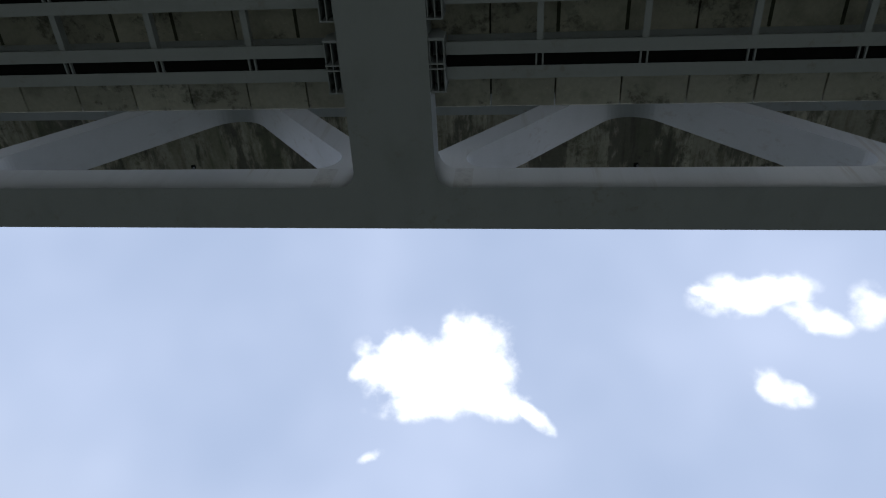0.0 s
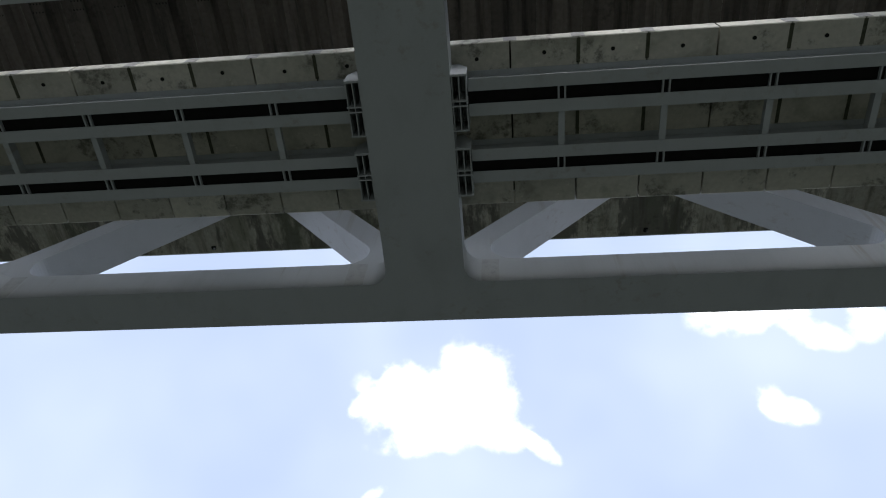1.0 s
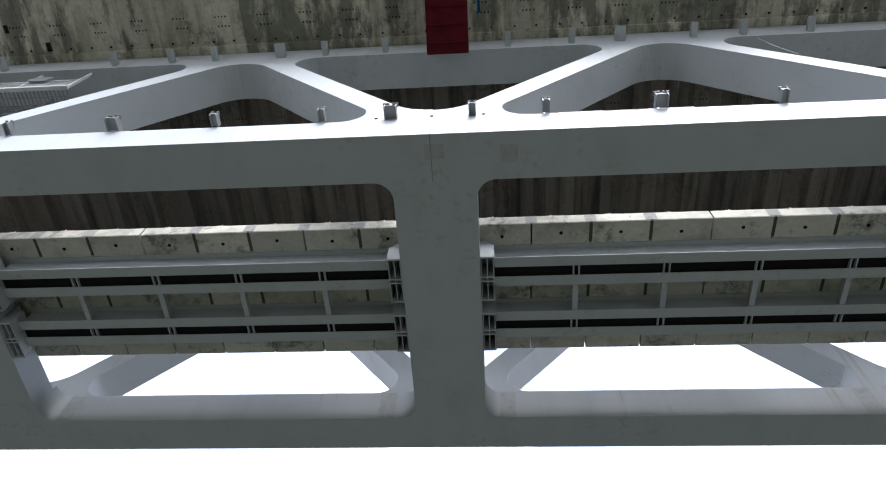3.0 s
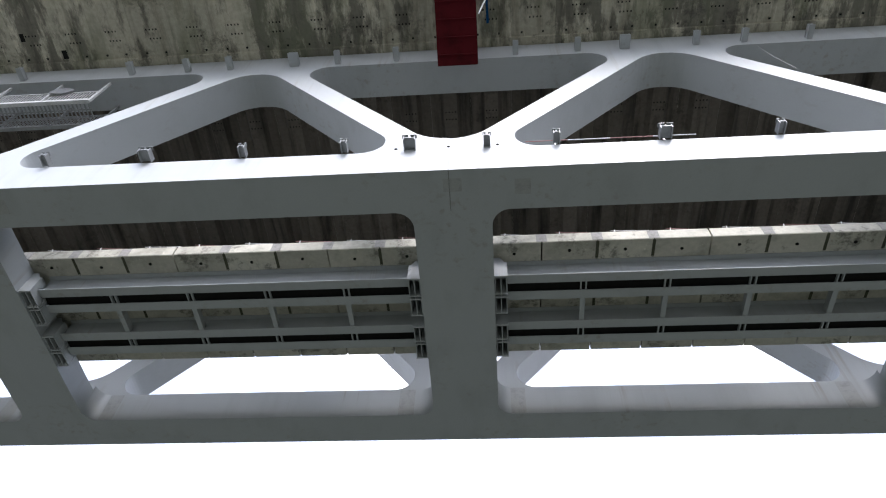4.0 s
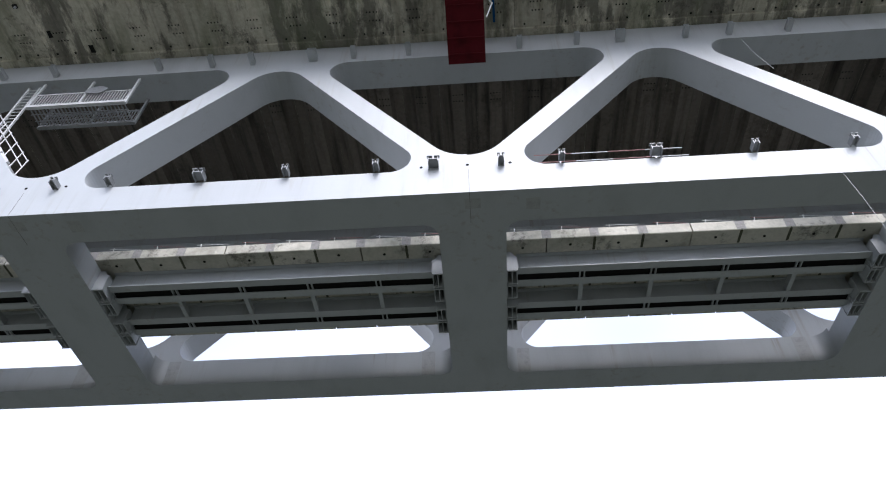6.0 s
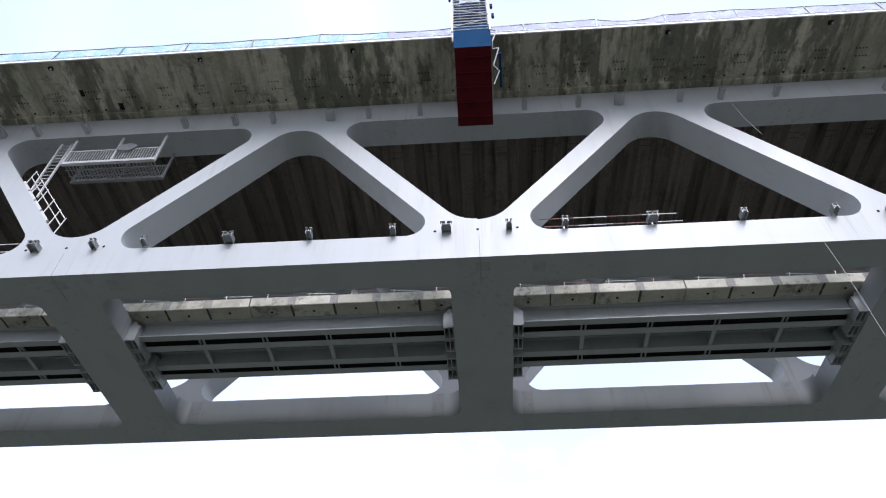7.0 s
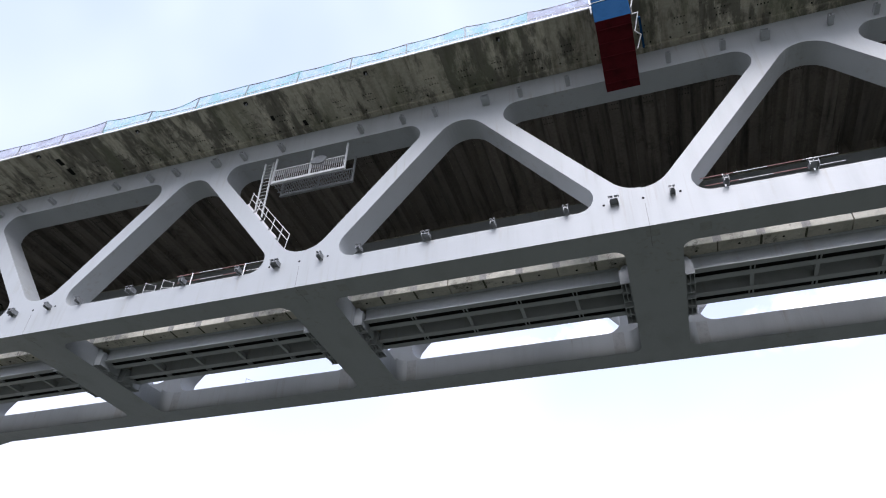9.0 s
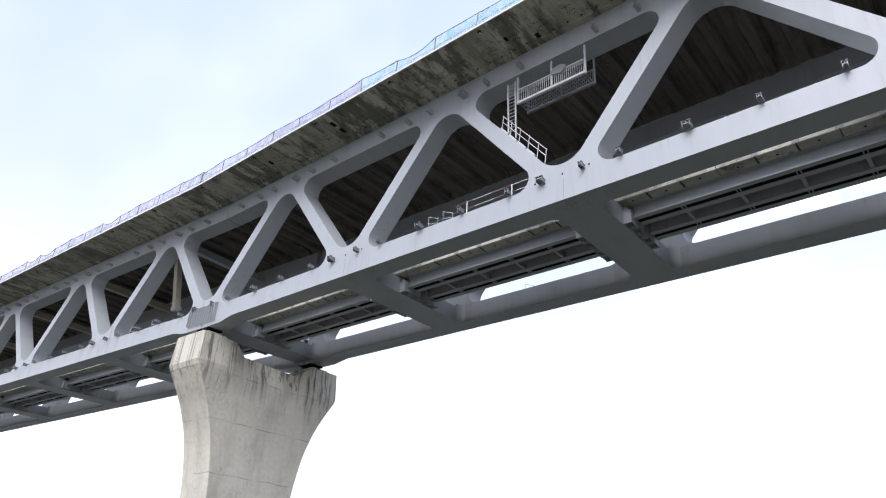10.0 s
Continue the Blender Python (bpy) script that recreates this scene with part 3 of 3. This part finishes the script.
# ---- hanging platform with ladder and stair rail ----
def build_platform():
    t = thing("hanging_platform", "white railed inspection platform hung under the top chord", "access platform")
    xa, xb, ya, yb, zf = -22.1, -17.0, 0.25, 1.45, 31.0
    for y in (ya, yb):
        for x in (xa, (xa + xb) / 2 + 0.1, xb):
            bm = bmesh.new()
            bar(bm, (x, y, zf - 0.1), (x, y, ZT + 0.02), 0.11)
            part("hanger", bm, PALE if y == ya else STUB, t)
        for z, w in ((zf, 0.18), (zf + 1.1, 0.08)):
            bm = bmesh.new()
            bar(bm, (xa, y, z), (xb, y, z), w)
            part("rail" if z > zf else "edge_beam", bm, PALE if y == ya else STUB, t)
        n = 34
        for k in range(1, n):
            x = xa + (xb - xa) * k / n
            bm = bmesh.new()
            bar(bm, (x, y, zf + 0.08), (x, y, zf + 1.07), 0.03)
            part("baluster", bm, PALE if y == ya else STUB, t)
    for k in range(26):
        x = xa + 0.1 + (xb - xa - 0.2) * k / 25
        bm = bmesh.new()
        box(bm, x - 0.02, x + 0.02, ya + 0.1, yb - 0.1, zf - 0.03, zf + 0.04)
        part("grating_bar", bm, STUB, t)
    for y in (ya + 0.4, ya + 0.8):
        bm = bmesh.new()
        box(bm, xa, xb, y - 0.02, y + 0.02, zf - 0.06, zf - 0.031)
        part("grating_bar", bm, STUB, t)
    bm = bmesh.new()
    out = [(-18.9 + 0.55 * math.cos(a) * (1 + 0.10 * math.sin(4 * a)), 32.15 + 0.34 * math.sin(a) * (1 + 0.08 * math.cos(5 * a)))
           for a in [2 * math.pi * i / 24 for i in range(24)]]
    prism(bm, out, upright, ya - 0.14, ya - 0.07)
    part("tarpaulin", bm, STUB, t, "pale grey tarpaulin bundle tied to the rail")

    lad = thing("ladder", "white steel cat ladder from the platform down to the diagonal", "ladder")
    for x in (-23.0, -22.4):
        bm = bmesh.new()
        bar(bm, (x, 0.35, 33.1), (x + 0.1, 0.35, 28.9 if x < -22.7 else 28.3), 0.09)
        part("stringer_rail", bm, PALE, lad)
    for k in range(14):
        z = 29.0 + 0.3 * k
        bm = bmesh.new()
        bar(bm, (-22.95, 0.35, z), (-22.33, 0.35, z), 0.05, sides=6)
        part("rung", bm, PALE, lad)

    st = thing("stair_rail", "white steel handrail and steps along the sloping diagonal", "handrail")

    def edge(z):
        return -18.75 - (7.75 - (ZT - z) * 0.807)

    zs = [29.4, 28.55, 27.7, 26.85, 26.0, 25.3]
    for i, z in enumerate(zs):
        x = edge(z)
        bm = bmesh.new()
        bar(bm, (x, 0.3, z), (x + 0.15, 0.3, z + 1.15), 0.06, sides=6)
        part("post", bm, PALE, st)
        if i:
            for lift in (0.6, 1.12):
                bm = bmesh.new()
                xa2, za = edge(zs[i - 1]), zs[i - 1]
                bar(bm, (xa2 + 0.1, 0.3, za + lift), (x + 0.1, 0.3, z + lift), 0.06, sides=6)
                part("rail", bm, PALE, st)
        if i < 4:
            bm = bmesh.new()
            bar(bm, (x + 0.03, 0.2, z + 0.02), (edge(z - 0.72) + 0.03, 0.2, z - 0.70), 0.16)
            part("step_plate", bm, PALE, st)


build_platform()


# ---- hand rails, rods, rope ----
def pole_rail(name, label, x0, x1, posts, y, z):
    """Two thin striped rods on short posts."""
    t = thing(name, label, "handrail", "red and white handrails")
    for x in posts:
        bm = bmesh.new()
        bar(bm, (x, y, z), (x, y, z + 1.12), 0.07, sides=6)
        part("post", bm, WHITE, t)
    for lift, shift in ((1.08, 0.0), (0.56, 0.15)):
        n = max(2, round((x1 - x0) / 1.5))
        for k in range(n):
            a, b = x0 + (x1 - x0) * k / n, x0 + (x1 - x0) * (k + 1) / n
            bm = bmesh.new()
            bar(bm, (a + shift, y, z + lift), (b + shift, y, z + lift), 0.04, sides=6)
            part("rod", bm, WHITE if k % 2 else TAPE, t)


pole_rail("hand_rail", "thin red and white rods on posts above the chord", 2.8, 8.95, (3.85, 7.75), 0.35, ZC)
pole_rail("hand_rail", "thin red and white rods on posts above the chord", -27.3, -21.0, (-26.2, -22.6), 0.35, ZC)


def build_frames():
    for x, y in ((-29.6, 0.4), (-28.3, 0.4), (-30.2, FAR + 1.2), (-66.0, 0.4), (-70.0, 0.4)):
        t = thing("rail_frame", "small leaning steel railing frame on the chord", "handrail", "loose railing frames")
        for a, b in (((0, 0, 0), (0, 0, 1.1)), ((0.85, 0, 0), (0.85, 0, 0.75)), ((0, 0, 1.05), (0.85, 0, 0.7)), ((0, 0, 0.5), (0.85, 0, 0.35))):
            bm = bmesh.new()
            bar(bm, a, b, 0.034, sides=6)
            part("tube", bm, PALE, t)
        t.location = (x, y, ZC)


build_frames()


def rope(name, label, pts, thick):
    bm = bmesh.new()
    for a, b in zip(pts, pts[1:]):
        bar(bm, a, b, thick, sides=5)
    return tagged(part(name, bm, PALE), label, "rope")


rope("hanging_rope", "thin pale rope hanging from the bottom chord", [(14.3, 0.06, 22.2), (14.3, 0.02, 21.9), (14.33, -0.05, 20.6), (14.36, -0.07, 18.8), (14.4, -0.1, 15.0)], 0.016)
rope("hanging_rope", "thin pale rope hanging under the top chord", [(13.9, 0.1, 33.2), (14.1, 0.12, 31.8), (14.5, 0.12, 30.2)], 0.018)


# ---- comb of fins over the pier ----
def build_comb():
    for t, a, b, y in TRUSSES:
        if y != NEAR:
            continue
        length = node_x(b) - node_x(a)
        for x0, way in ((0.16, 1), (length - 0.16, -1)):
            for k in range(6):
                x = x0 + way * k * 0.37
                bm = bmesh.new()
                prism(bm, [(-0.004, ZB - 0.02), (-0.34, ZB + 0.12), (-0.34, ZC + 0.1), (-0.004, ZC + 0.3)], lambda u, v, w: (w, u, v), x - 0.025, x + 0.025)
                part("stiffener_fin", bm, STEEL, t)


build_comb()


# ---- sway frame over the pier ----
def build_sway():
    for k in (-4, -5, -6, -7):
        t = thing("sway_strut", "buff strut across the bridge between the top chords, the shaded one coloured grey", "frame", "inner struts")
        t.location.x = node_x(k) + PANEL / 2
        bm = bmesh.new()
        box(bm, -0.32, 0.32, WIDE + 0.02, FAR - 0.02, ZT + 0.1, ZT + 0.85)
        # the strut at k = -4 is grey instead of buff to show it in shadow
        part("beam", bm, STEEL if k == -4 else BUFF, t)
        for y in (WIDE, FAR - 0.06):
            bm = bmesh.new()
            box(bm, -0.45, 0.45, y, y + 0.06, ZT + 0.03, ZT + 0.95)
            part("end_plate", bm, STEEL, t)
    t = thing("hanger_post", "buff post hung from the deck beside the truss", "post")
    t.location.x = -68.9
    bm = bmesh.new()
    bar(bm, (0, 2.7, 34.9), (0, 4.1, 27.9), 0.62)
    part("post", bm, BUFF, t)
    bm = bmesh.new()
    bar(bm, (0, 4.08, 28.0), (0, 4.15, 27.65), 0.8)
    part("foot_plate", bm, STEEL, t)


# ---- guard rail and nets on the deck edge ----
def build_guard(start, length, seed):
    for y, nets in ((EDGE_Y + 0.12, True), (FAR_EDGE - 0.12, False)):
        t = thing("guard_rail", "grey steel guard rail with torn safety netting on the deck edge", "guard rail", "guard rails of the deck",
                  at=(start, y, EDGE_Z + 0.15))
        n = round(length / 3.75)
        step = length / n
        rng = random.Random(seed)
        tops = [(k * step, 1.38 + rng.uniform(-0.14, 0.14)) for k in range(n + 1)]
        for x, top in tops:
            bm = bmesh.new()
            bar(bm, (x, 0, 0), (x + rng.uniform(-0.12, 0.12), 0, top), 0.06)
            part("post", bm, STUB, t)
        for (xa, za), (xb, zb) in zip(tops, tops[1:]):
            sag = rng.uniform(0.02, 0.14) if rng.random() < 0.8 else 0.45
            pts = [(xa + (xb - xa) * i / 6, 0, za + (zb - za) * i / 6 - sag * 4 * (i / 6) * (1 - i / 6)) for i in range(7)]
            bm = bmesh.new()
            for a, b in zip(pts, pts[1:]):
                bar(bm, a, b, 0.04)
            part("top_line", bm, STUB, t)
            if nets:
                bm = bmesh.new()
                lo = [bm.verts.new((px, 0.02 * math.sin(px * 5), 0.02)) for px, _, _ in pts]
                hi = [bm.verts.new((px, 0.05 * math.sin(px * 3), pz)) for px, _, pz in pts]
                for i in range(6):
                    bm.faces.new((lo[i], lo[i + 1], hi[i + 1], hi[i]))
                teal = -36 < start + xa < -5
                part("net", bm, NET_TEAL if teal else NET_GREY, t, "teal safety net" if teal else "grey safety net")
        bm = bmesh.new()
        x = 0.0
        while x < length:
            bar(bm, (x, 0, 0), (x, 0, 0.5), 0.03)
            x += 0.31
        bar(bm, (0, 0, 0.51), (length, 0, 0.51), 0.03)
        tagged(part("balustrade", bm, PALE, t), kind="stuff")


build_guard(X0, XP - X0, 5)
build_guard(XP, X1 - XP, 8)


# ---- outlets and openings in the deck soffit ----
def build_outlets():
    for x, y in [(2.1 + 8.3 * k, EDGE_Y + 0.35) for k in range(-9, 3)] + [(2.47 + 8.15 * k, FAR_EDGE - 0.35) for k in range(-3, 3)]:
        if -1.2 < x < 3 and y < 0:
            continue
        t = thing("drain_outlet", "small rusty drain outlet box at the deck edge", "drain", "drain outlets", at=(x, y, EDGE_Z - 0.02))
        bm = bmesh.new()
        box(bm, -0.11, 0.11, -0.1, 0.1, -0.1, 0.06)
        part("box", bm, DARK, t)
        bm = bmesh.new()
        bar(bm, (0.06, 0, -0.25), (0.06, 0, -0.1), 0.12, sides=8)
        part("spout", bm, STUB, t)
    for x, y, w in ((-21.7, -1.7, 0.15), (-19.8, -0.75, 0.17), (-38.3, -2.4, 0.24), (-38.2, -1.4, 0.24), (-47.0, -2.0, 0.2)):
        bm = bmesh.new()
        z = EDGE_Z + (34.98 - EDGE_Z) * (y - EDGE_Y) / (-0.15 - EDGE_Y)
        box(bm, x - w, x + w * 0.5, y - w * 1.3, y + w * 1.3, z - 0.012, z + 0.1)
        tagged(part("soffit_opening", bm, DARK), "dark square unfilled opening in the stained concrete soffit", "opening", "openings in the soffit")


build_outlets()

# ---- railway slab ----
def build_slabs():
    t = thing("rail_deck", "pale precast concrete railway slabs laid on the stringers", "rail deck", kind="structure")
    step = PANEL / 9
    y0, y1 = 4.0, MID * 2 - 4.0
    bm = bmesh.new()
    sec = [(y0 + 0.03, ZS1 + 0.004), (y1 - 0.03, ZS1 + 0.004), (y1, ZS1 + 0.035), (y1, ZS1 + 0.56), (y0, ZS1 + 0.56), (y0, ZS1 + 0.035)]
    prism(bm, sec, lambda u, v, w: (w, u, v), 0.03, step - 0.03)
    slab = part("slab", bm, SLAB, t)
    bm = bmesh.new()
    bar(bm, (step * 0.5, y0 + 0.45, ZS1 - 0.02), (step * 0.5, y0 + 0.45, ZS1 + 0.02), 0.13, sides=8)
    plug = part("lifting_plug", bm, DARK, t)
    bm = bmesh.new()
    box(bm, -0.2, 0.2, y0 - 0.008, y0 + 0.03, ZS1 + 0.04, ZS1 + 0.553)
    grout = part("grout_patch", bm, GROUT, t)
    bm = bmesh.new()
    box(bm, -0.06, 0.055, y0 + 0.035, y0 + 0.8, ZS1 - 0.004, ZS1 + 0.3)
    box(bm, -0.05, 0.06, 6.12, 7.18, ZS1 - 0.004, ZS1 + 0.3)
    filler = part("joint_filler", bm, GRIME, t)
    x = X0 + 1.22
    k = 0
    while x < X1 - 2.0:
        f = 1.0 if x < 0 else PANEL_EAST / PANEL
        o = again(slab, t, x)
        o.scale.x = f
        again(plug, o, 0, 0.05 * math.sin(k * 2.3), 0)
        if k % 5 != 3:
            again(grout, o)
        if k % 7 not in (2, 5):
            again(filler, o)
        x += step * f
        k += 1
    bpy.data.objects.remove(slab)
    bpy.data.objects.remove(plug)
    bpy.data.objects.remove(grout)
    bpy.data.objects.remove(filler)
    # unseen cover, added to block light through the joints and kept dark against bounce
    for xa, xb in ((X0, XP), (XP, X1)):
        bm = bmesh.new()
        box(bm, 0, xb - xa, y0 + 0.25, y1 - 0.25, ZS1 + 0.564, ZS1 + 0.62)
        part("track_bed", bm, GRIME, t, "unseen dark cover that closes the slab joints and cuts bounced light").location.x = xa
    # low marker rods along the slab's edge
    for k in range(-4, 4):
        f = panel(k) / PANEL
        r = thing("edge_rods", "thin red and white rods on short posts at the slab edge", "handrail", "edge rods")
        for i in range(8):
            bm = bmesh.new()
            px = (1.9 + i * 2.1) * f
            bar(bm, (px, 0.1, 0), (px + 0.03, 0, 0.36), 0.045, sides=5)
            part("post", bm, WHITE, r)
            bm = bmesh.new()
            bar(bm, (px - 0.15, 0, 0.3 + 0.04 * (i % 2)), (px + 1.35, 0.05, 0.22 + 0.05 * (i % 3)), 0.03, sides=5)
            part("rod", bm, TAPE if i % 2 else WHITE, r)
        r.location = (node_x(k), y0 + 0.15, ZS1 + 0.56)
    return t


rails = build_slabs()


# ---- road deck ----
def build_deck():
    t = thing("road_deck", "stained precast concrete road deck with transverse ribs underneath", "road deck", kind="structure")
    step = PANEL / 9
    far_edge = FAR_EDGE
    place = lambda u, v, w: (w, u, v)
    bm = bmesh.new()
    sec = [(EDGE_Y, EDGE_Z), (-0.42, 34.98), (-0.38, 34.88), (-0.1, ZD + 0.004), (WIDE + 0.1, ZD + 0.004), (WIDE + 0.5, 35.22)]
    sec += [(2 * MID - y, z) for y, z in sec[:0:-1]] + [(far_edge, EDGE_Z)]
    sec += [(far_edge, EDGE_Z + 0.14), (far_edge - 0.4, EDGE_Z + 0.35), (EDGE_Y + 0.4, EDGE_Z + 0.35), (EDGE_Y, EDGE_Z + 0.14)]
    prism(bm, sec, place, 0.004, step - 0.004)
    # one wide rib across the segment
    lo, hi = WIDE + 0.3, FAR - 0.3
    for mid, wide, deep in ((step * 0.5, 0.52, 0.38),):
        v = []
        for z, w in ((35.2, wide), (35.22 - deep, wide * 0.66)):
            v.append([bm.verts.new((mid + s * w, y, z)) for s in (-1, 1) for y in ((lo, hi) if s < 0 else (hi, lo))])
        bm.faces.new(v[1][::-1])
        for i in range(4):
            bm.faces.new((v[0][i], v[0][(i + 1) % 4], v[1][(i + 1) % 4], v[1][i]))
    # a thin ridge of grout that oozed out of the joint, and the mark of a formwork joint
    for x, w, deep in ((0.0, 0.035, 0.016), (step * 0.52, 0.012, 0.008)):
        ridge = [(EDGE_Y + 0.03, EDGE_Z - deep), (-0.43, 34.98 - deep), (-0.43, 35.0), (EDGE_Y + 0.03, EDGE_Z + 0.02)]
        prism(bm, ridge, place, x + 0.006, x + 0.006 + w)
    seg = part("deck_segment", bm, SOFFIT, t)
    # between the trusses the concrete is stained brown, and darkened further for the shade there
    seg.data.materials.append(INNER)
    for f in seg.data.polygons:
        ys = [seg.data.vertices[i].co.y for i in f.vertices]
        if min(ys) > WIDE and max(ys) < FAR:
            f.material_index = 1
    bm = bmesh.new()
    for row, y in ((0, -1.75), (1, -1.3)):
        z = EDGE_Z + (34.98 - EDGE_Z) * (y - EDGE_Y) / (-0.42 - EDGE_Y)
        for k in range(4):
            x = step / 2 - 0.26 + 0.17 * k + 0.1 * row
            box(bm, x - 0.032, x + 0.032, y - 0.04, y + 0.04, z - 0.006, z + 0.02)
    for y in (3.3, 3.7):
        for k in range(4):
            x = step / 2 - 0.25 + 0.165 * k
            box(bm, x - 0.03, x + 0.03, y - 0.035, y + 0.035, 34.834, 34.86)
    for x in (0.5, 1.5):
        box(bm, x - 0.04, x + 0.04, -0.64, -0.56, 34.93, 35.02)
    holes = part("tie_holes", bm, DARK, t)
    x = X0 + 0.6
    while x < X1 - 2.0:
        f = 1.0 if x < 0 else PANEL_EAST / PANEL
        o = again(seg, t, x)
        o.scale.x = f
        if -80 < x < 40:
            tagged(again(holes, o), kind="stuff")
        x += step * f
    bpy.data.objects.remove(seg)
    bpy.data.objects.remove(holes)
    for xa, xb in ((X0, XP), (XP, X1)):
        # unseen top layer, added to keep light out of the gaps between segments
        bm = bmesh.new()
        box(bm, 0, xb - xa, EDGE_Y + 0.5, far_edge - 0.5, EDGE_Z + 0.354, EDGE_Z + 0.45)
        part("road_surface", bm, DARK, t).location.x = xa
        # pale edge beam
        for y in (EDGE_Y - 0.06, far_edge):
            bm = bmesh.new()
            box(bm, 0, xb - xa, y, y + 0.06, EDGE_Z + 0.02, EDGE_Z + 0.15)
            part("edge_strip", bm, WHITE, t, "white painted edge strip").location.x = xa
    return t


road = build_deck()
build_sway()
for o in list(scene.objects):
    if o.location.x < XP - 1.5 and (o.parent is None or o.parent in (road, rails)) and o.type in ("MESH", "EMPTY"):
        o.matrix_basis = WEST @ o.matrix_basis


# ---- patches on the chord's underside ----
def build_patches():
    for t, a, b, y in TRUSSES:
        if y == NEAR and a == -3:
            for k in (-2, -1, 0, 1):
                for dx, dy, w, d in ((2.55, 0.75, 0.28, 0.3), (0.15, 0.6, 0.32, 0.26)):
                    bm = bmesh.new()
                    x = node_x(k) - node_x(a) + dx
                    box(bm, x - w, x + w, dy - d, dy + d, ZB - 0.006, ZB + 0.02)
                    part("paint_patch", bm, PATCH, t, "darker touched-up paint patch")
        if y == FAR:
            for k in range(a + 1, b):
                for dx in (-2.6, 2.35):
                    bm = bmesh.new()
                    x = node_x(k) - node_x(a) + dx
                    box(bm, x - 0.35, x + 0.35, -0.005, 0.02, ZB + 0.03, ZC - 0.02)
                    part("splice_band", bm, PATCH, t, "darker repainted splice band")


build_patches()
